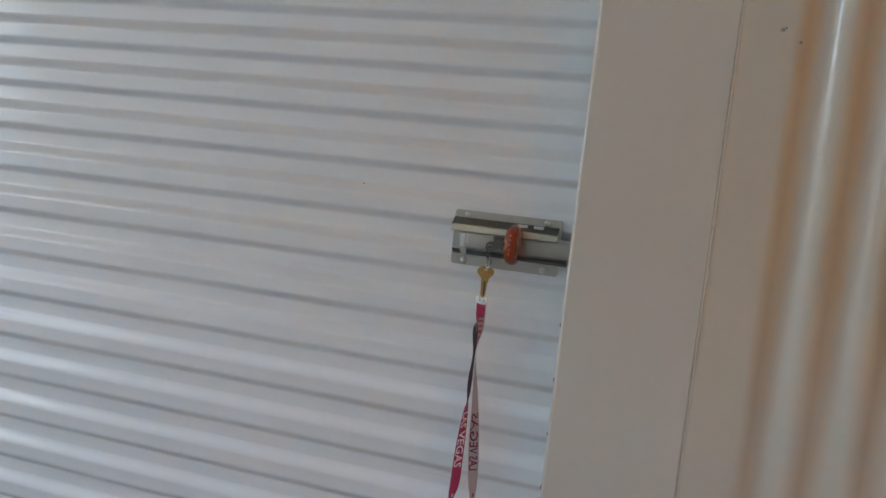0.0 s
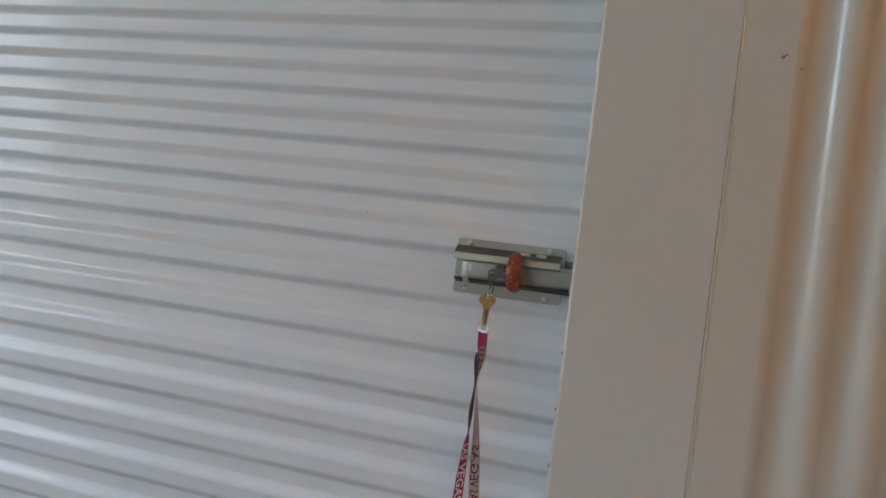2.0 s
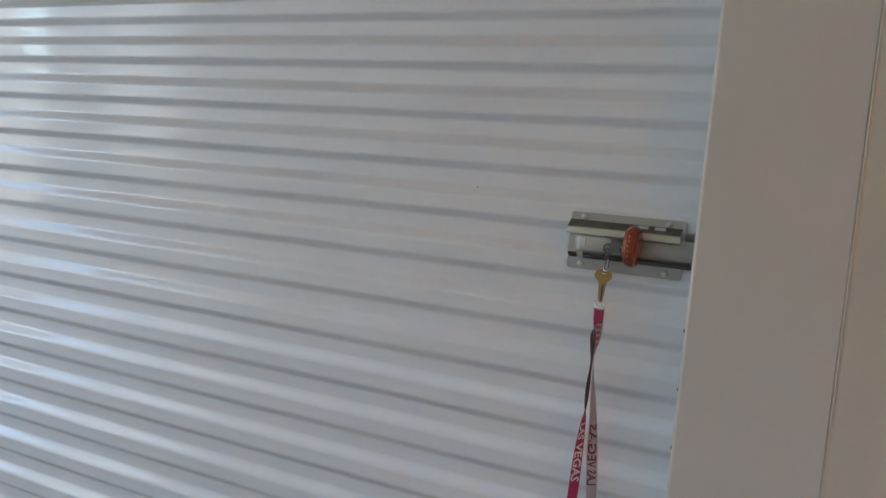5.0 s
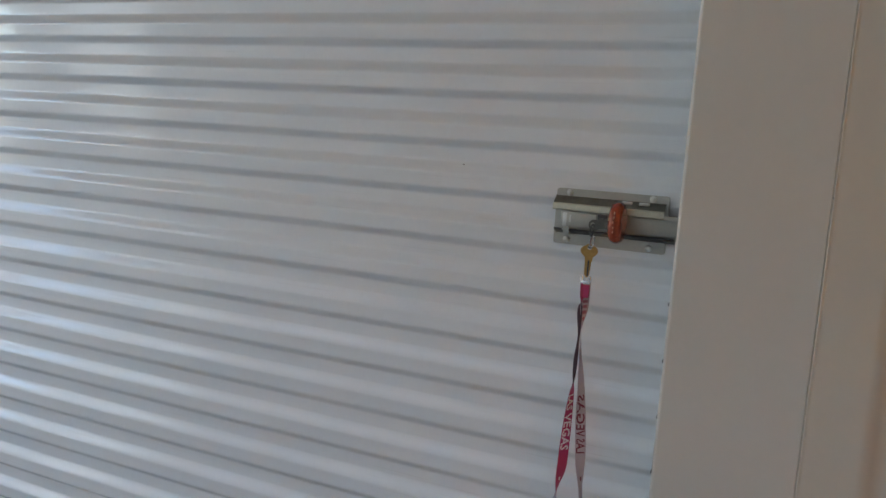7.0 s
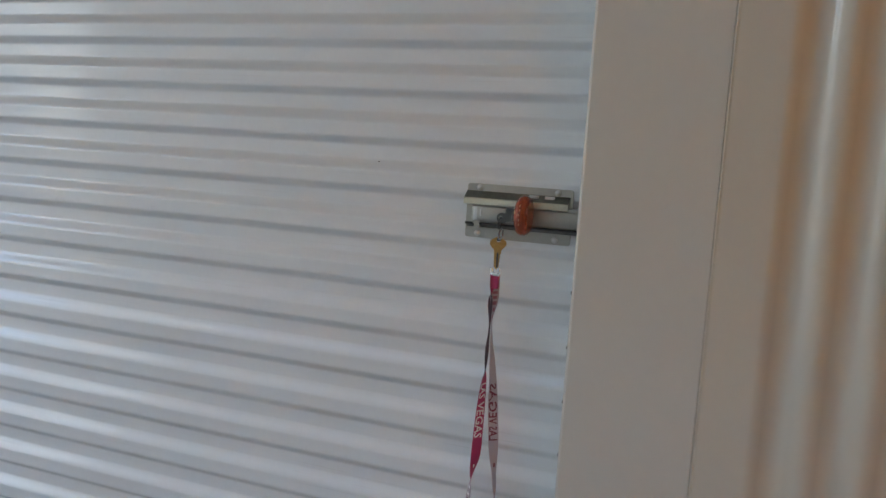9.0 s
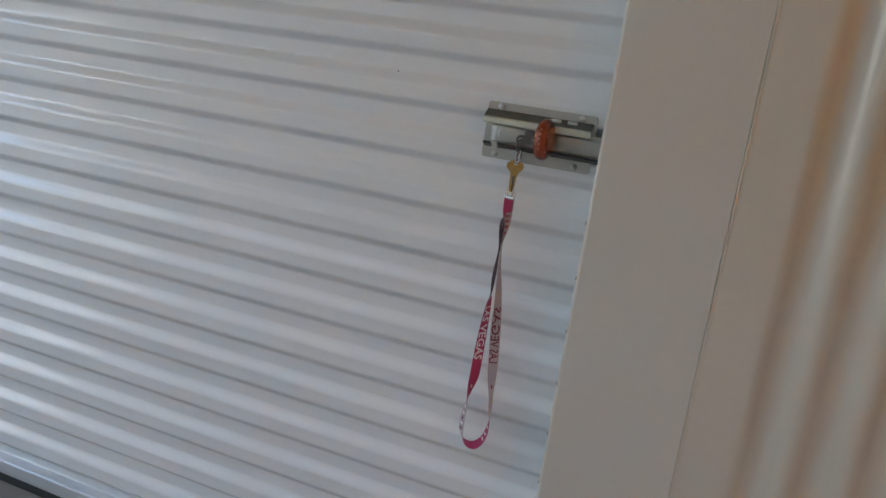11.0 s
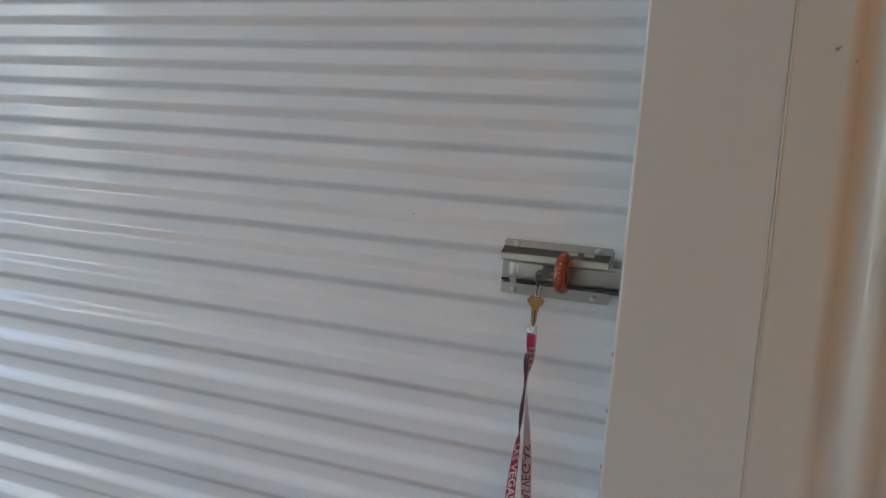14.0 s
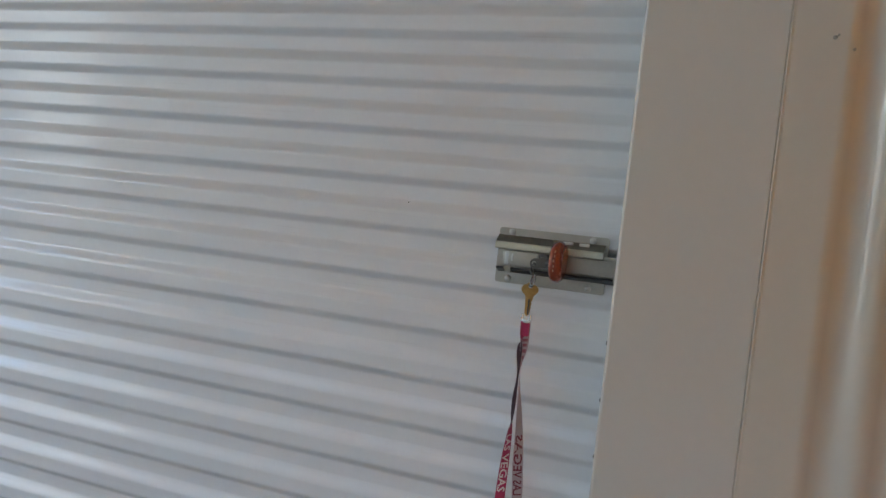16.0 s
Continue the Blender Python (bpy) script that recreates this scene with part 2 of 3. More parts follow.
bm = bmesh.new()
box(bm, (-400, -400, -0.3), (400, 400, 0.0))
tagged(link_mesh("ground", bm, CONCRETE, smooth=False), "grey concrete drive in front of the storage units", "ground", kind="structure")
# unseen slab; its eave is added to cut the sky light on the door
bm = bmesh.new()
box(bm, (X_LEFT - 0.2, -1.88, Z_TOP), (X_RIGHT + 0.2, 3.0, Z_TOP + 0.18))
tagged(link_mesh("roof", bm, ROOF, smooth=False), "unseen grey roof slab with a deep eave added to hold back the sky", "roof", kind="structure")
# the walls out across the drive are unseen, added to shape reflections and light
for name, lo, hi, mat, label in (
        ("wall_opposite", (-5.35, -4.8, 0), (1.6, -4.2, 4.95), BEIGE, "unseen grey-beige wall added across the drive to bound the sky"),
        ("wall_opposite", (1.6, -4.8, 0), (9.0, -4.2, 4.9), TAN, "unseen orange-tan wall added across the drive for warm reflections"),
        ("wall_far", (-16.6, -11.8, 0), (-16.0, -10.55, 3.0), MIDGREY, "unseen grey wall added far left for reflections"),
        ("wall_far", (-16.6, -9.7, 0), (-16.0, 6.0, 4.4), GREY, "unseen dark grey wall added far left for reflections"),
        ("wall_far", (-16.6, -10.5, 0), (-16.0, -9.75, 4.4), PALE, "unseen pale wall added far left for reflections"),
        ("wall_far_upper", (-16.8, -9.7, 4.41), (-16.2, 6.0, 9.0), GREY, "unseen dark grey upper wall added far left to hide the sky"),
        ("wall_low", (-11.9, -11.1, 0), (-11.7, -10.0, 1.3), SLATE, "unseen slate-grey low wall added for reflections"),
        ("wall_middle", (-12.6, -13.0, 0), (-12.0, -9.25, 12.0), BLUEGREY, "unseen blue-grey wall added for the bright block in the reflections"),
        ("wall_middle", (-12.6, -9.24, 0), (-12.0, -8.3, 12.0), SLATE, "unseen slate-grey wall added for reflections"),
        ("wall_end", (6.3, -4.19, 0), (6.9, -0.2, 6.8), TAN, "unseen orange-tan wall added at the right end for warm light"),
        # unseen tall block, added to keep the sun off the door and drive
        ("sun_blocker", (X_LEFT - 0.2, 0.0, Z_TOP + 0.18), (7.5, 3.0, 15.0), JAMB, "unseen tall block added above the roof to keep the sun off"),
        ("wall_inside", (X_LEFT, 0.5, 0), (X_RIGHT, 0.7, Z_TOP), ROOF, "plain grey wall behind the door"),
        ("wall_side", (X_LEFT - 0.2, FACE, 0), (X_LEFT, 3.0, Z_TOP), JAMB, "plain off-white side wall"),
        ("wall_side", (X_RIGHT, FACE, 0), (X_RIGHT + 0.2, 3.0, Z_TOP), JAMB, "plain off-white side wall")):
    bm = bmesh.new()
    box(bm, lo, hi)
    tagged(link_mesh(name, bm, mat, smooth=False), label, "wall", kind="structure")


def wall_outline(x0, x1, first, pitch=0.077, steep=0.69):
    """Plan of the ribbed sheet: a hemmed edge lapped on the jamb, a flat land, then rounded waves."""
    pts = [(x0 - 0.02, FACE + 0.003), (x0, FACE + 0.003), (x0, FACE + 0.0002), (x0 + 0.0004, FACE - 0.0006), (x0 + 0.0012, FACE - 0.0010),
           (x0 + 0.0024, FACE - 0.0008), (x0 + 0.0038, FACE), (x0 + 0.006, FACE)]
    pts += [((x0 + first) / 2, FACE), (first - 0.012, FACE), (first - 0.006, FACE)]
    x = first
    while x + pitch < x1:
        for i in range(40):
            u = abs(((i / 40 + 0.5) % 1.0) - 0.5) * 4          # 0 on the crest, 2 in the trough
            pts.append((x + pitch * i / 40, FACE + steep * pitch / 8 * (u * u if u < 1 else 2 - (2 - u) ** 2)))
        x += pitch
    pts += [(x, FACE), (x1, FACE)]
    return pts


heights = [0.0, 0.4, 0.8, 1.2, 1.6, 2.0, 2.4, Z_TOP]
right_wall = tagged(link_mesh("wall_north", upright_sheet(wall_outline(0.2040, X_RIGHT, 0.277), heights), WALLPAINT),
                    "white gloss ribbed metal wall sheet beside the door", "wall", kind="structure")
bm = upright_sheet([(-x + DOOR_LEFT, y) for x, y in wall_outline(0.2040, -X_LEFT + DOOR_LEFT, 0.283)], heights)
bmesh.ops.reverse_faces(bm, faces=bm.faces)
tagged(link_mesh("wall_northwest", bm, WALLPAINT), "white gloss ribbed metal wall sheet", "wall", kind="structure")


def jamb_outline(sign, x0):
    r = 0.0058
    out = [(0.0, 0.06), (0.0, FACE + 0.02), (0.0, FACE + r + 0.001), (0.0, FACE + r)]
    for i in range(1, 7):
        a = math.pi / 2 * i / 6
        out.append((r - r * math.cos(a), FACE + r - r * math.sin(a)))
    out += [(r + 0.001, FACE), (0.06, FACE), (0.13, FACE), (0.2012, FACE), (0.2022, FACE), (0.2030, FACE + 0.0008), (0.2030, FACE + 0.004), (0.18, FACE + 0.005)]
    return [(x0 + sign * x, y) for x, y in out]


jamb = tagged(link_mesh("door_jamb", upright_sheet(jamb_outline(1, 0.0), heights[:-2] + [2.3]), JAMB),
       "off-white painted folded steel door jamb", "door frame", kind="structure")
bm = upright_sheet(jamb_outline(-1, DOOR_LEFT), heights[:-2] + [2.3])
bmesh.ops.reverse_faces(bm, faces=bm.faces)
tagged(link_mesh("door_jamb", bm, JAMB), "off-white painted folded steel door jamb", "door frame", kind="structure")
bm = bmesh.new()
box(bm, (DOOR_LEFT - 0.2, FACE + 0.003, DOOR_TOP), (0.2, 0.06, Z_TOP))
tagged(link_mesh("door_header", bm, JAMB, smooth=False), "off-white steel header over the door", "door frame", kind="structure")
# ---- the roll-up door ----
PITCH, LINE = 0.0884, 1.0563      # rib pitch and the height of one rib's lower edge
door = anchor("door_1", (DOOR_LEFT / 2, 0, 0), "white ribbed steel roll-up storage door, closed and locked", "roll-up door", "structure")


def rib_depth(z):
    """Depth of the curtain at a height: a proud band above each line and a set-back one below it."""
    u = ((z - LINE) / PITCH) % 1.0
    down, up = 0.20, 0.27
    if u < down / 2:
        t = 0.5 + u / down
    elif u > 1 - down / 2:
        t = (u - 1) / down + 0.5
    elif abs(u - 0.5) < up / 2:
        t = 0.5 - (u - 0.5) / up
    else:
        t = 1.0 if u < 0.5 else 0.0
    bow = 0.0012 * math.cos(2 * math.pi * (u - 0.25) * 2)
    ease = smoothstep(t) if u < down or u > 1 - down else 0.5 * smoothstep(t) + 0.5 * t
    return 0.004 - 0.0115 * ease + 0.15 * bow


bm = bmesh.new()
zs = [0.075 + i * (DOOR_TOP + 0.08 - 0.075) / 1100 for i in range(1101)]
xs = [DOOR_LEFT - 0.05 + i * (-DOOR_LEFT + 0.10) / 70 for i in range(71)]
rings = []
for z in zs:
    row = []
    for x in xs:
        wob = 0.0011 * noise.noise((x * 1.7, z * 1.1, 3.1)) + 0.0002 * noise.noise((x * 6.0, z * 2.0, 7.7))
        dz = 0.0016 * noise.noise((x * 1.3, z * 3.0, 1.3))
        row.append((x, rib_depth(z + dz) + wob, z))
    rings.append(row)
sweep(bm, rings)
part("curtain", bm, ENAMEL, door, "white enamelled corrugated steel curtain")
bm = bmesh.new()
prof = [(0.004, 0.082), (-0.003, 0.080), (-0.0045, 0.066), (-0.006, 0.0625), (-0.030, 0.0605), (-0.0335, 0.058), (-0.034, 0.030), (-0.031, 0.026), (0.004, 0.026)]
sweep(bm, [[(x, y, z) for y, z in prof] for x in (DOOR_LEFT - 0.04, -1.8, -0.9, 0.04)])
bmesh.ops.reverse_faces(bm, faces=bm.faces)
part("bottom_bar", bm, ALUMINIUM, door, "aluminium bottom bar with a ledge", smooth=False)
bm = bmesh.new()
box(bm, (DOOR_LEFT - 0.04, -0.028, 0.0), (0.04, -0.004, 0.026), 0.005)
part("bottom_seal", bm, RUBBER, door, "black rubber bottom seal")

# ---- the slide latch ----
latch = anchor("slide_latch", (-0.122, -0.011, 1.034), "dull zinc slide bolt latch riveted to the roll-up door", "latch")


def rounded_plate(x0, x1, z0, z1, y0, y1, r):
    """A flat plate with round corners, from the depth y0 (front) to y1."""
    pts = []
    for cx, cz, a0 in ((x1 - r, z1 - r, 0), (x0 + r, z1 - r, 90), (x0 + r, z0 + r, 180), (x1 - r, z0 + r, 270)):
        pts += [(cx + r * math.cos(radians(a0 + 15 * i)), cz + r * math.sin(radians(a0 + 15 * i))) for i in range(7)]
    mx, mz = (x0 + x1) / 2, (z0 + z1) / 2
    b = bmesh.new()
    sweep(b, [[(mx + (x - mx) * k, y, mz + (z - mz) * k) for x, z in pts] for y, k in ((y1, 1.0), (y0 + 0.0004, 1.0), (y0, 0.996))], close=True)
    bmesh.ops.recalc_face_normals(b, faces=b.faces)
    return b


bm = rounded_plate(-0.2165, -0.0285, 0.987, 1.0815, -0.0135, -0.0112, 0.005)
part("plate", bm, ZINC, latch)


def rail(profile, x0, x1):
    b = bmesh.new()
    n = len(profile)
    inner = []
    for i, (y, z) in enumerate(profile):
        p, q = profile[max(i - 1, 0)], profile[min(i + 1, n - 1)]
        dy, dz = q[0] - p[0], q[1] - p[1]
        l = math.hypot(dy, dz)
        inner.append((y - dz / l * 0.0018, z + dy / l * 0.0018))
    loop = profile + inner[::-1]
    sweep(b, [[(x, y, z) for y, z in loop] for x in (x0, x1)], close=True)
    b.faces.ensure_lookup_table()
    for i in (0, 1):
        b.faces[i].material_index = 1
    bmesh.ops.recalc_face_normals(b, faces=b.faces)
    return b


# the sloping upper facets get darker zinc: their shade is put into the colour
part("guide_rail", rail([(-0.0130, 1.0695), (-0.0150, 1.0675), (-0.0290, 1.0575), (-0.0310, 1.0555), (-0.0310, 1.0470), (-0.0295, 1.0455)], -0.2170, -0.0330), [ZINC_RAIL, ZINC_SHADED], latch, "folded upper guide rail", smooth=False)
LOWER = [(-0.0285, 1.0150), (-0.0300, 1.0135), (-0.0290, 1.0115), (-0.0160, 1.0070), (-0.0130, 1.0055)]
# the right length runs past the plate, its dark standing for shade under the bolt
for x0, x1 in ((-0.2125, -0.1990), (-0.1865, -0.0140)):
    part("guide_rail", rail(LOWER, x0, x1), [ZINC_DARK, ZINC_DARK], latch, "folded lower guide rail", smooth=False)
# lower part of the finger plate, added as a box in the rail's gap
bm = bmesh.new()
box(bm, (-0.1985, -0.0235, 1.0050), (-0.1870, -0.0135, 1.0170), 0.0012)
part("finger_plate_foot", bm, ZINC, latch, "foot of the finger plate showing in a gap of the lower rail")
bm = bmesh.new()
box(bm, (-0.2040, -0.0220, 1.0165), (0.03, -0.0185, 1.0430), 0.0008)
box(bm, (-0.2040, -0.0186, 1.0100), (0.03, -0.0140, 1.0500), 0.0008)
bolt = part("slide_bolt", bm, ZINC, latch, "flat sliding bolt pushed into the jamb")
bm = bmesh.new()
box(bm, (-0.1930, -0.0262, 1.0190), (-0.1420, -0.0220, 1.0425), 0.0012)
part("finger_plate", bm, ZINC, bolt)
bm = bmesh.new()
box(bm, (-0.2000, -0.0240, 1.0175), (-0.1900, -0.0222, 1.0415), 0.0008)
box(bm, (-0.1875, -0.0272, 1.0260), (-0.1845, -0.0260, 1.0385), 0.0006)
part("finger_slot", bm, RIVET, bolt, "bright worn slot edge")
bm = bmesh.new()
box(bm, (-0.1395, -0.0300, 1.0300), (-0.1240, -0.0222, 1.0430), 0.001)
part("stop_block", bm, ZINC_DARK, bolt)
for x in (-0.0950, -0.0675):
    bm = bmesh.new()
    box(bm, (x - 0.0085, -0.0212, 1.0625), (x + 0.0085, -0.0150, 1.0682), 0.0012)
    part("stamped_tab", bm, RIVET, latch, "bright stamped tab")
for x, z in ((-0.1936, 1.075), (-0.0547, 1.075), (-0.1936, 0.995), (-0.0547, 0.995)):
    bm = bmesh.new()
    lathe_y(bm, [(0.0, 0.0056), (-0.0015, 0.0056), (-0.0034, 0.0046), (-0.0046, 0.0026), (-0.0050, 0.0004)], (x, -0.0134, z))
    bmesh.ops.recalc_face_normals(bm, faces=bm.faces)
    part("rivet", bm, RIVET, latch, "domed aluminium rivet")

# ---- the round lock ----
LOCK = (-0.0995, -0.0590, 1.0350)
lock = anchor("disc_padlock", LOCK, "round orange lacquered disc padlock hung through the latch", "padlock")
bm = bmesh.new()
half = [(0.0000, 0.0338), (0.0018, 0.0337), (0.0045, 0.0332), (0.0068, 0.0322), (0.0076, 0.0308), (0.0084, 0.0310), (0.0098, 0.0300), (0.0110, 0.0278), (0.0118, 0.0250), (0.0122, 0.0210), (0.0124, 0.0100), (0.0124, 0.0005)]
half = [(x * 0.88, r) for x, r in half]
lathe_x(bm, [(-x, r) for x, r in half[::-1]] + half[1:], LOCK)
bmesh.ops.recalc_face_normals(bm, faces=bm.faces)
part("body", bm, COPPER, lock)
PALE_COPPER = material("pale_copper", (0.72, 0.42, 0.26), rough=0.35, metal=0.4, grain=0.6, scale=500)
for turn, x, long in ((150, 0.0, 0.0045), (163, 0.0005, 0.0035), (176, -0.0004, 0.0045), (190, 0.0003, 0.0040), (203, 0.0, 0.0035), (168, -0.0075, 0.0060), (190, -0.0078, 0.0050)):
    bm = bmesh.new()
    box(bm, (-0.0007, -0.0006, -long / 2), (0.0007, 0.0006, long / 2), 0.0003)
    r = 0.0338 if abs(x) < 0.004 else 0.0317
    bmesh.ops.transform(bm, matrix=Matrix.Translation(LOCK) @ Matrix.Rotation(radians(turn - 180), 4, "X") @ Matrix.Translation((x, -r, 0)), verts=bm.verts)
    part("engraved_bar", bm, PALE_COPPER, lock, "pale engraved mark on the rim")
bm = bmesh.new()
lathe_x(bm, [(-0.0190, 0.0005), (-0.0190, 0.0075), (-0.0175, 0.0085), (-0.0120, 0.0085)], (LOCK[0], LOCK[1], LOCK[2] - 0.004))
bmesh.ops.recalc_face_normals(bm, faces=bm.faces)
part("key_cylinder", bm, ZINC_DARK, lock, "dark metal key cylinder")
bm = bmesh.new()
ring_pts = [(LOCK[0] - 0.0, LOCK[1] + 0.022 + 0.014 * math.cos(a), LOCK[2] + 0.014 * math.sin(a)) for a in [2 * math.pi * i / 24 for i in range(25)]]
tube(bm, ring_pts, 0.0042)
part("shackle", bm, CHROME, lock)


# ---- keys ----
def flat_key(name, centre, outline, thick, hole, mat, label, yaw=0.0):
    """A key blank cut from sheet: outline in (x, z) round its centre, with a round hole in the bow."""
    hx, hz, hr = hole
    b = bmesh.new()
    n = len(outline)
    hole_pts = []
    for x, z in outline:
        a = math.atan2(z - hz, x - hx)
        hole_pts.append((hx + hr * math.cos(a), hz + hr * math.sin(a)))
    rings_ = [[(x, y, z) for x, z in pts] for pts, y in ((hole_pts, -thick / 2), (outline, -thick / 2), (outline, thick / 2), (hole_pts, thick / 2), (hole_pts, -thick / 2))]
    sweep(b, rings_, close=True, caps=False)
    bmesh.ops.remove_doubles(b, verts=b.verts, dist=1e-6)
    bmesh.ops.recalc_face_normals(b, faces=b.faces)
    bmesh.ops.transform(b, matrix=pose(*centre, 0, 0, yaw), verts=b.verts)
    holder = anchor(name, centre, label, "key")
    part("blank", b, mat, holder, smooth=False)
    return holder


def arc(cx, cz, r, a0, a1, n):
    return [(cx + r * math.cos(radians(a0 + (a1 - a0) * i / (n - 1))), cz + r * math.sin(radians(a0 + (a1 - a0) * i / (n - 1)))) for i in range(n)]


KEYSTEEL = material("worn_key_steel", (0.13, 0.12, 0.10), rough=0.36, metal=0.6, grain=0.3, scale=260, stain=0.3, stain_scale=60)
lock_key = flat_key("key", (-0.1335, -0.0640, 1.0290), arc(-0.002, -0.001, 0.0090, 60, 300, 18) + [(0.007, -0.0065), (0.019, -0.0050), (0.019, 0.0095), (0.006, 0.0105)],
                    0.0026, (-0.0045, -0.0008, 0.0040), KEYSTEEL, "dark steel key turned in the padlock")
bow = arc(0.0062, 0.0048, 0.0080, -55, 80, 8) + arc(0.0, 0.0105, 0.0062, 50, 130, 5) + arc(-0.0062, 0.0048, 0.0080, 100, 235, 8)
brass_key = flat_key("key", (-0.1430, -0.0500, 0.9790), bow + [(-0.0066, -0.0060), (-0.0058, -0.0120), (-0.0050, -0.0350), (-0.0015, -0.0400), (0.0022, -0.0370), (0.0034, -0.0330),
                     (0.0022, -0.0300), (0.0042, -0.0265), (0.0030, -0.0235), (0.0048, -0.0200), (0.0038, -0.0165), (0.0058, -0.0120), (0.0066, -0.0060)],
                     0.0024, (0.0004, 0.0105, 0.0036), BRASS, "worn brass key hanging on the lanyard", yaw=8)
bm = bmesh.new()
box(bm, (-0.1438, -0.0518, 0.9420), (-0.1412, -0.0510, 0.9680))
part("blade_groove", bm, ZINC_DARK, brass_key)
key_ring = anchor("key_ring", (-0.1395, -0.059, 1.0085), "small wire links joining the two keys", "ring")
for name, mid, tall, wide, mat in (("link", 1.0190, 0.0092, 0.0026, ZINC_DARK), ("link", 0.9995, 0.0085, 0.0030, CHROME)):
    bm = bmesh.new()
    tube(bm, [(-0.1395 + wide * math.cos(a), -0.0555 - (mid - 1.0085) * 0.4 + 0.005 * math.sin(a), mid + tall * math.sin(a)) for a in [2 * math.pi * i / 24 for i in range(25)]], 0.0014, 8)
    part(name, bm, mat, key_ring)
bm = bmesh.new()
tube(bm, [(-0.1418 + 0.0030 * math.cos(a), -0.0500 + 0.0030 * math.sin(a), 0.9915 + 0.0022 * math.sin(a)) for a in [2 * math.pi * i / 20 for i in range(21)]], 0.0015, 8)
part("bow_ring", bm, ZINC_DARK, brass_key, "dark steel jump ring in the bow")

# ---- the lanyard ----
lanyard = anchor("lanyard", (-0.145, -0.05, 0.935), "crimson printed ribbon wrist lanyard hanging from the keys", "lanyard")
# x, y, height and turn of the ribbon, from the clip down one side, round the loop and up again
COURSE = [(-0.1445, -0.0510, 0.9300, 46), (-0.1450, -0.0510, 0.9080, 60), (-0.1488, -0.0530, 0.8860, 128), (-0.1470, -0.0530, 0.8390, 112),
          (-0.1485, -0.0530, 0.7980, 124), (-0.1492, -0.0530, 0.7660, 112), (-0.1503, -0.0520, 0.7480, 84), (-0.1526, -0.0510, 0.7090, 62),
          (-0.1548, -0.0500, 0.6570, 44), (-0.1566, -0.0490, 0.6120, 42), (-0.1610, -0.0480, 0.5790, 80), (-0.1634, -0.0470, 0.5530, 116),
          (-0.1660, -0.0460, 0.5270, 130), (-0.1668, -0.0450, 0.5030, 132), (-0.1615, -0.0440, 0.4850, 112), (-0.1510, -0.0430, 0.4775, 82),
          (-0.1380, -0.0430, 0.4790, 52), (-0.1262, -0.0440, 0.4920, 54), (-0.1194, -0.0440, 0.5130, 62), (-0.1178, -0.0440, 0.5348, 74),
          (-0.1201, -0.0430, 0.5540, 90), (-0.1233, -0.0430, 0.5842, 98), (-0.1268, -0.0430, 0.6189, 134), (-0.1290, -0.0440, 0.6527, 160),
          (-0.1318, -0.0450, 0.6860, 156), (-0.1356, -0.0460, 0.7401, 120), (-0.1394, -0.0470, 0.7795, 102), (-0.1430, -0.0480, 0.8140, 84),
          (-0.1450, -0.0490, 0.8500, 78), (-0.1428, -0.0485, 0.8840, 116), (-0.1436, -0.0480, 0.9080, 130), (-0.1440, -0.0480, 0.9300, 134)]


def course(s):
    """Place, heading and facing of the ribbon at s, counted in points of COURSE (Catmull-Rom)."""
    i = min(max(int(s), 0), len(COURSE) - 2)
    t = s - i
    p = [COURSE[min(max(i + k, 0), len(COURSE) - 1)] for k in (-1, 0, 1, 2)]
    val, der = [], []
    for c in range(4):
        a, b, c2, d = (q[c] for q in p)
        k1, k2, k3 = c2 - a, 2 * a - 5 * b + 4 * c2 - d, -a + 3 * b - 3 * c2 + d
        val.append(0.5 * (2 * b + k1 * t + k2 * t * t + k3 * t ** 3))
        der.append(0.5 * (k1 + 2 * k2 * t + 3 * k3 * t * t))
    d = Vector(der[:3]).normalized()
    side = Vector((0, -1, 0)).cross(d).normalized()
    n0 = d.cross(side).normalized()
    phi = radians(val[3])
    n = math.cos(phi) * n0 + math.sin(phi) * side
    return Vector(val[:3]), d, n, n.cross(d)


RIBBON = 0.0178
bm = bmesh.new()
rings = []
steps = 8 * (len(COURSE) - 1)
for i in range(steps + 1):
    c, d, n, w = course(i / 8)
    rings.append([tuple(c + a * RIBBON / 2 * w + b * 0.00045 * n) for a, b in ((-1, 1), (-0.33, 1.2), (0.33, 1.2), (1, 1), (1, -1), (0.33, -1.2), (-0.33, -1.2), (-1, -1))])
vs = sweep(bm, rings, close=True)
bm.normal_update()
bm.faces.ensure_lookup_table()
per = 8
# the back is pale, but near black on the upper stretch of the first strand
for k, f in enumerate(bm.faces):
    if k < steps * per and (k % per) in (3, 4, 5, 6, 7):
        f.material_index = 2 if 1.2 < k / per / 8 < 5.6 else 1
bmesh.ops.recalc_face_normals(bm, faces=bm.faces)
part("ribbon", bm, [CRIMSON, RIBBON_BACK, RIBBON_DARK], lanyard, "crimson ribbon with a pale back, near black on one upper stretch")


def text_points(words):
    curve = bpy.data.curves.new("words", "FONT")
    curve.body, curve.size, curve.resolution_u, curve.offset = words, 1.0, 2, 0.018
    ob = new("words", curve)
    bpy.context.view_layer.update()
    me = ob.evaluated_get(bpy.context.evaluated_depsgraph_get()).to_mesh()
    pts, faces = [v.co.copy() for v in me.vertices], [tuple(p.vertices) for p in me.polygons]
    bpy.data.objects.remove(ob)
    return pts, faces


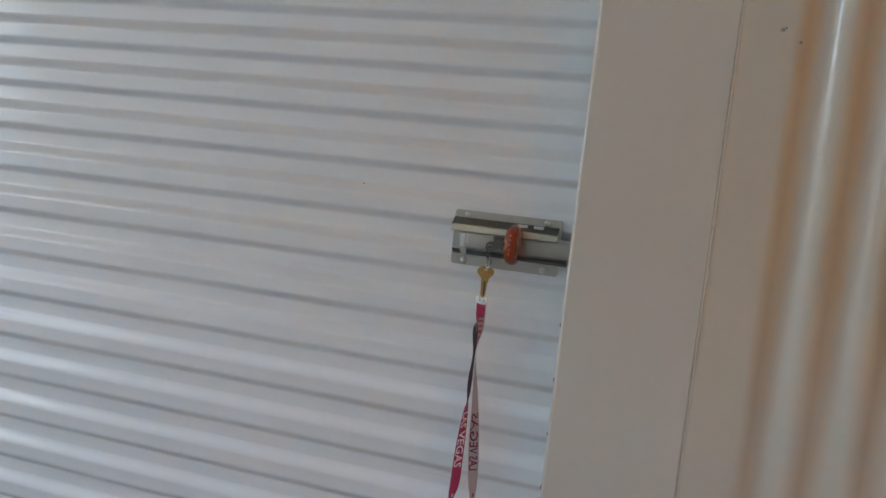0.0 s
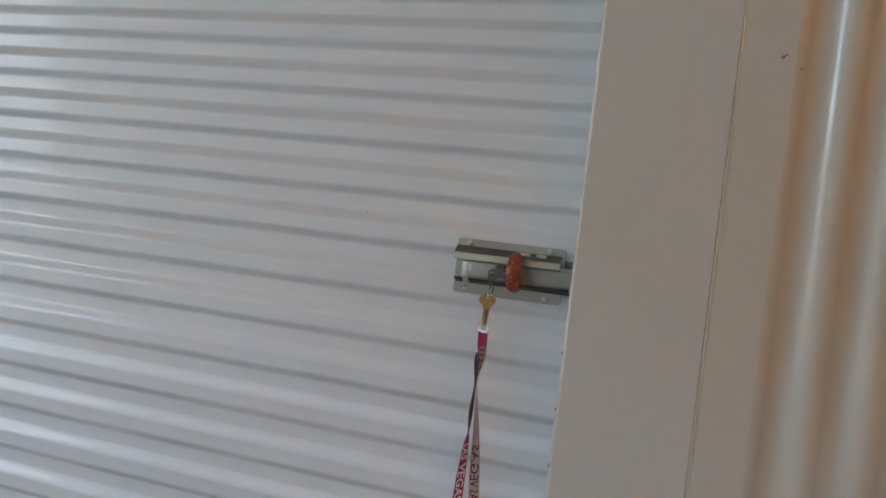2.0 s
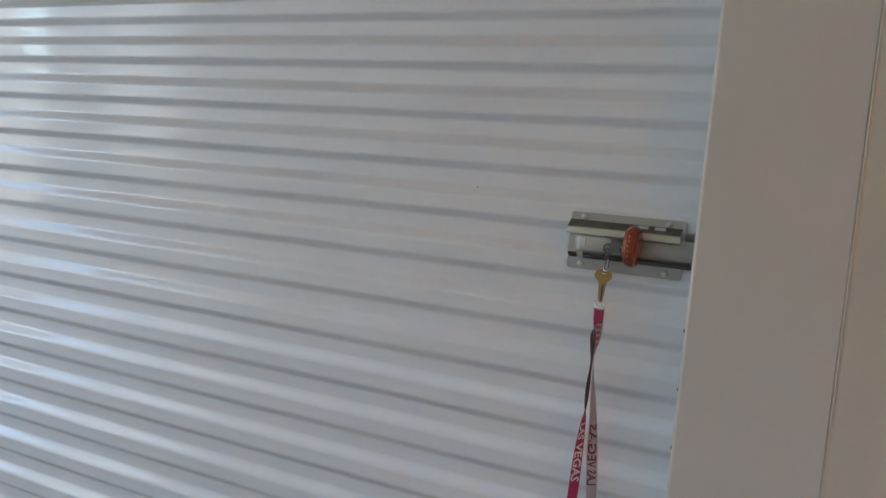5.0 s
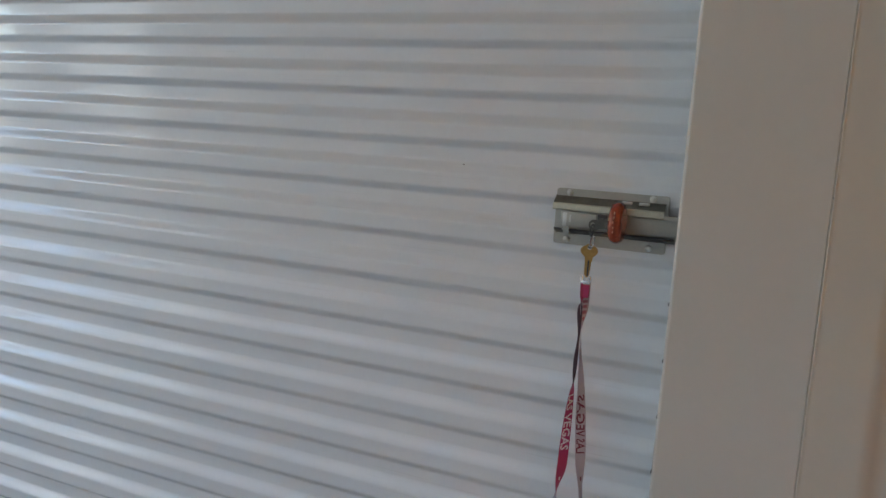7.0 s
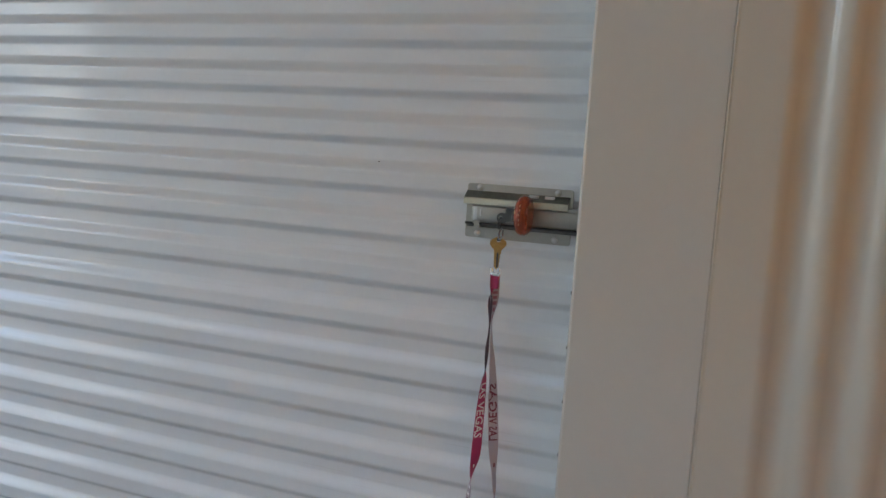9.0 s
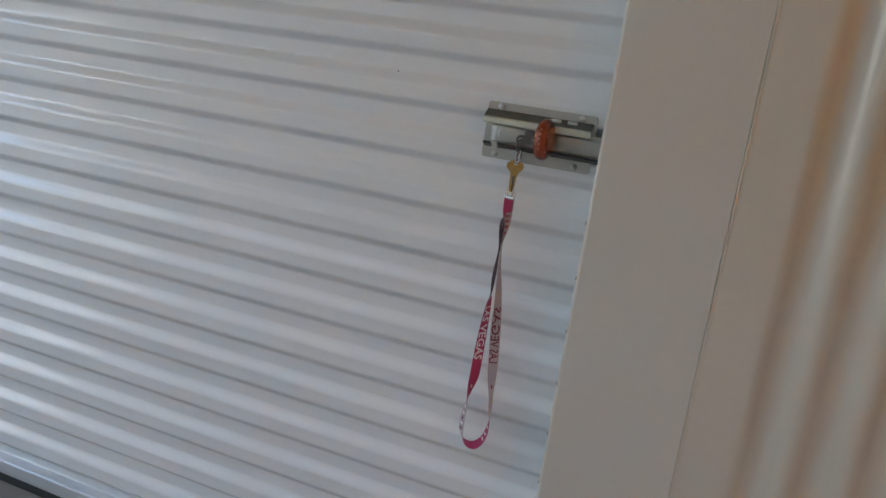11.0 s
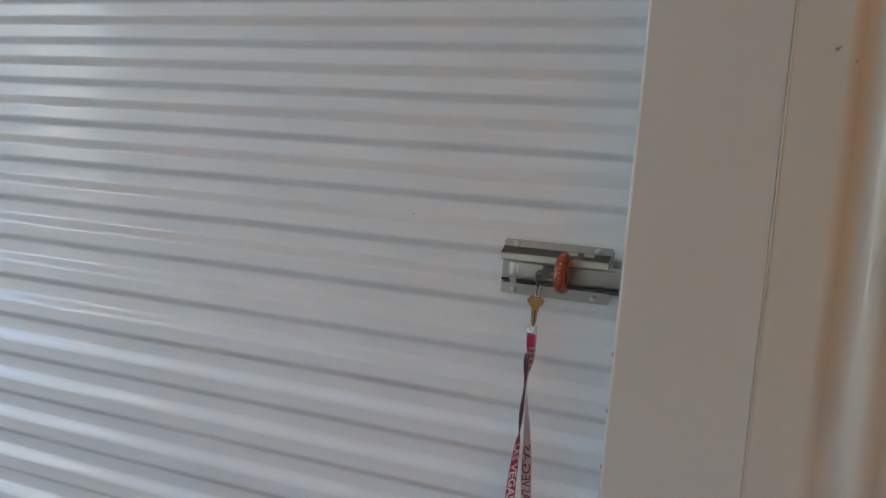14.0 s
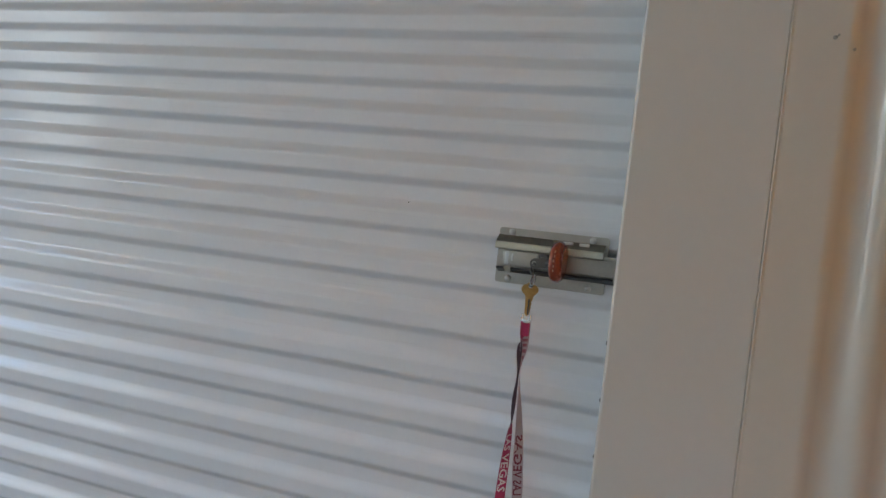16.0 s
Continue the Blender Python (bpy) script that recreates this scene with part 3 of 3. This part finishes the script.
def print_words(words, s0, s1, height, side, mat, name):
    pts, faces = text_points(words)
    wide = max(p.x for p in pts)
    # one mesh for each letter
    owner = list(range(len(pts)))

    def root(i):
        while owner[i] != i:
            i = owner[i]
        return i

    for f in faces:
        for i in f[1:]:
            owner[root(i)] = root(f[0])
    for letter in sorted({root(f[0]) for f in faces}, key=lambda r: pts[r].x):
        b = bmesh.new()
        made = {}
        for f in faces:
            if root(f[0]) != letter:
                continue
            for i in f:
                if i not in made:
                    c, d, n, w = course(s0 + (s1 - s0) * pts[i].x / wide)
                    made[i] = b.verts.new(c + w * (pts[i].y - 0.36) * height + n * side * 0.0008)
            b.faces.new([made[i] for i in f])
        part(name, b, mat, lanyard, smooth=False)


print_words("LAS VEGAS", 6.25, 8.35, 0.0200, 1, INK_WHITE, "printed_letter")
print_words("LAS VEGAS", 22.55, 25.0, 0.0200, -1, INK_BLEED, "printed_letter")
for s, hgt, side, mat in ((28.2, 0.009, -1, INK_FADED), (28.55, 0.011, -1, INK_FADED), (28.9, 0.013, -1, INK_FADED), (29.25, 0.012, -1, INK_FADED), (29.6, 0.014, -1, INK_FADED), (9.7, 0.004, 1, INK_WHITE), (11.2, 0.010, -1, INK_WHITE), (11.7, 0.012, -1, INK_WHITE), (12.1, 0.008, -1, INK_BLEED), (12.5, 0.013, -1, INK_WHITE), (12.9, 0.009, -1, INK_BLEED), (13.3, 0.011, -1, INK_WHITE), (13.7, 0.010, -1, INK_BLEED),
                          (17.2, 0.011, 1, INK_WHITE), (17.7, 0.011, 1, INK_WHITE), (18.3, 0.009, 1, INK_WHITE), (21.3, 0.006, -1, INK_BLEED)):
    bm = bmesh.new()
    quad = []
    for ds, a in ((-0.10, -1), (0.10, -1), (0.10, 1), (-0.10, 1)):
        c, d, n, w = course(s + ds)
        quad.append(bm.verts.new(c + w * a * hgt * 0.4 + n * side * 0.0009))
    bm.faces.new(quad)
    part("printed_bar", bm, mat, lanyard, smooth=False)
bm = bmesh.new()
box(bm, (-0.1512, -0.0545, 0.9060), (-0.1374, -0.0455, 0.9290), 0.0015)
part("stitched_end", bm, CRIMSON, lanyard, "doubled and stitched crimson ribbon end")
bm = bmesh.new()
box(bm, (-0.1520, -0.0550, 0.9275), (-0.1370, -0.0450, 0.9335), 0.0018)
for side in (-1, 1):
    tube(bm, [(-0.1445 + side * 0.0066 + 0.0016 * math.cos(a), -0.0515, 0.9362 + 0.0050 * math.sin(a)) for a in [2 * math.pi * i / 20 for i in range(21)]], 0.0017, 8)
part("clip", bm, CHROME, lanyard, "bright nickel ribbon clip")

# ---- marks on the frame and wall ----
for x, z, r in ((0.2620, 1.3916, 0.0030), (0.2660, 1.3950, 0.0018), (0.2880, 1.3760, 0.0022), (0.2046, 1.1020, 0.0014)):
    bm = bmesh.new()
    lathe_y(bm, [(0.002, r), (-0.0006, r), (-0.0016, r * 0.6), (-0.0018, 0.0002)], (x, FACE, z), 10)
    bmesh.ops.recalc_face_normals(bm, faces=bm.faces)
    tagged(link_mesh("screw_head", bm, TARNISH), "small tarnished screw head in the wall sheet", "screw", group="wall screws")

bm = bmesh.new()
lathe_y(bm, [(0.001, 0.0022), (-0.0004, 0.0020), (-0.0008, 0.0008)], (-0.3991, rib_depth(1.1063), 1.1063), 9)
bmesh.ops.recalc_face_normals(bm, faces=bm.faces)
part("grime_spot", bm, DIRT_SHADE, door, "small dark spot on the curtain")
# added dark blocks stand for the shade where rib lines meet the jamb
for k in range(-9, -1):
    z = 1.0563 + 0.0884 * (k + 0.49)
    h = 0.0028
    bm = bmesh.new()
    box(bm, (-0.0018, FACE + 0.006, z - h), (0.0012, FACE + 0.016, z + h), 0.0012)
    part("rib_end_shade", bm, DIRT_SHADE, jamb, "small dark block standing for the shade at a rib's end")
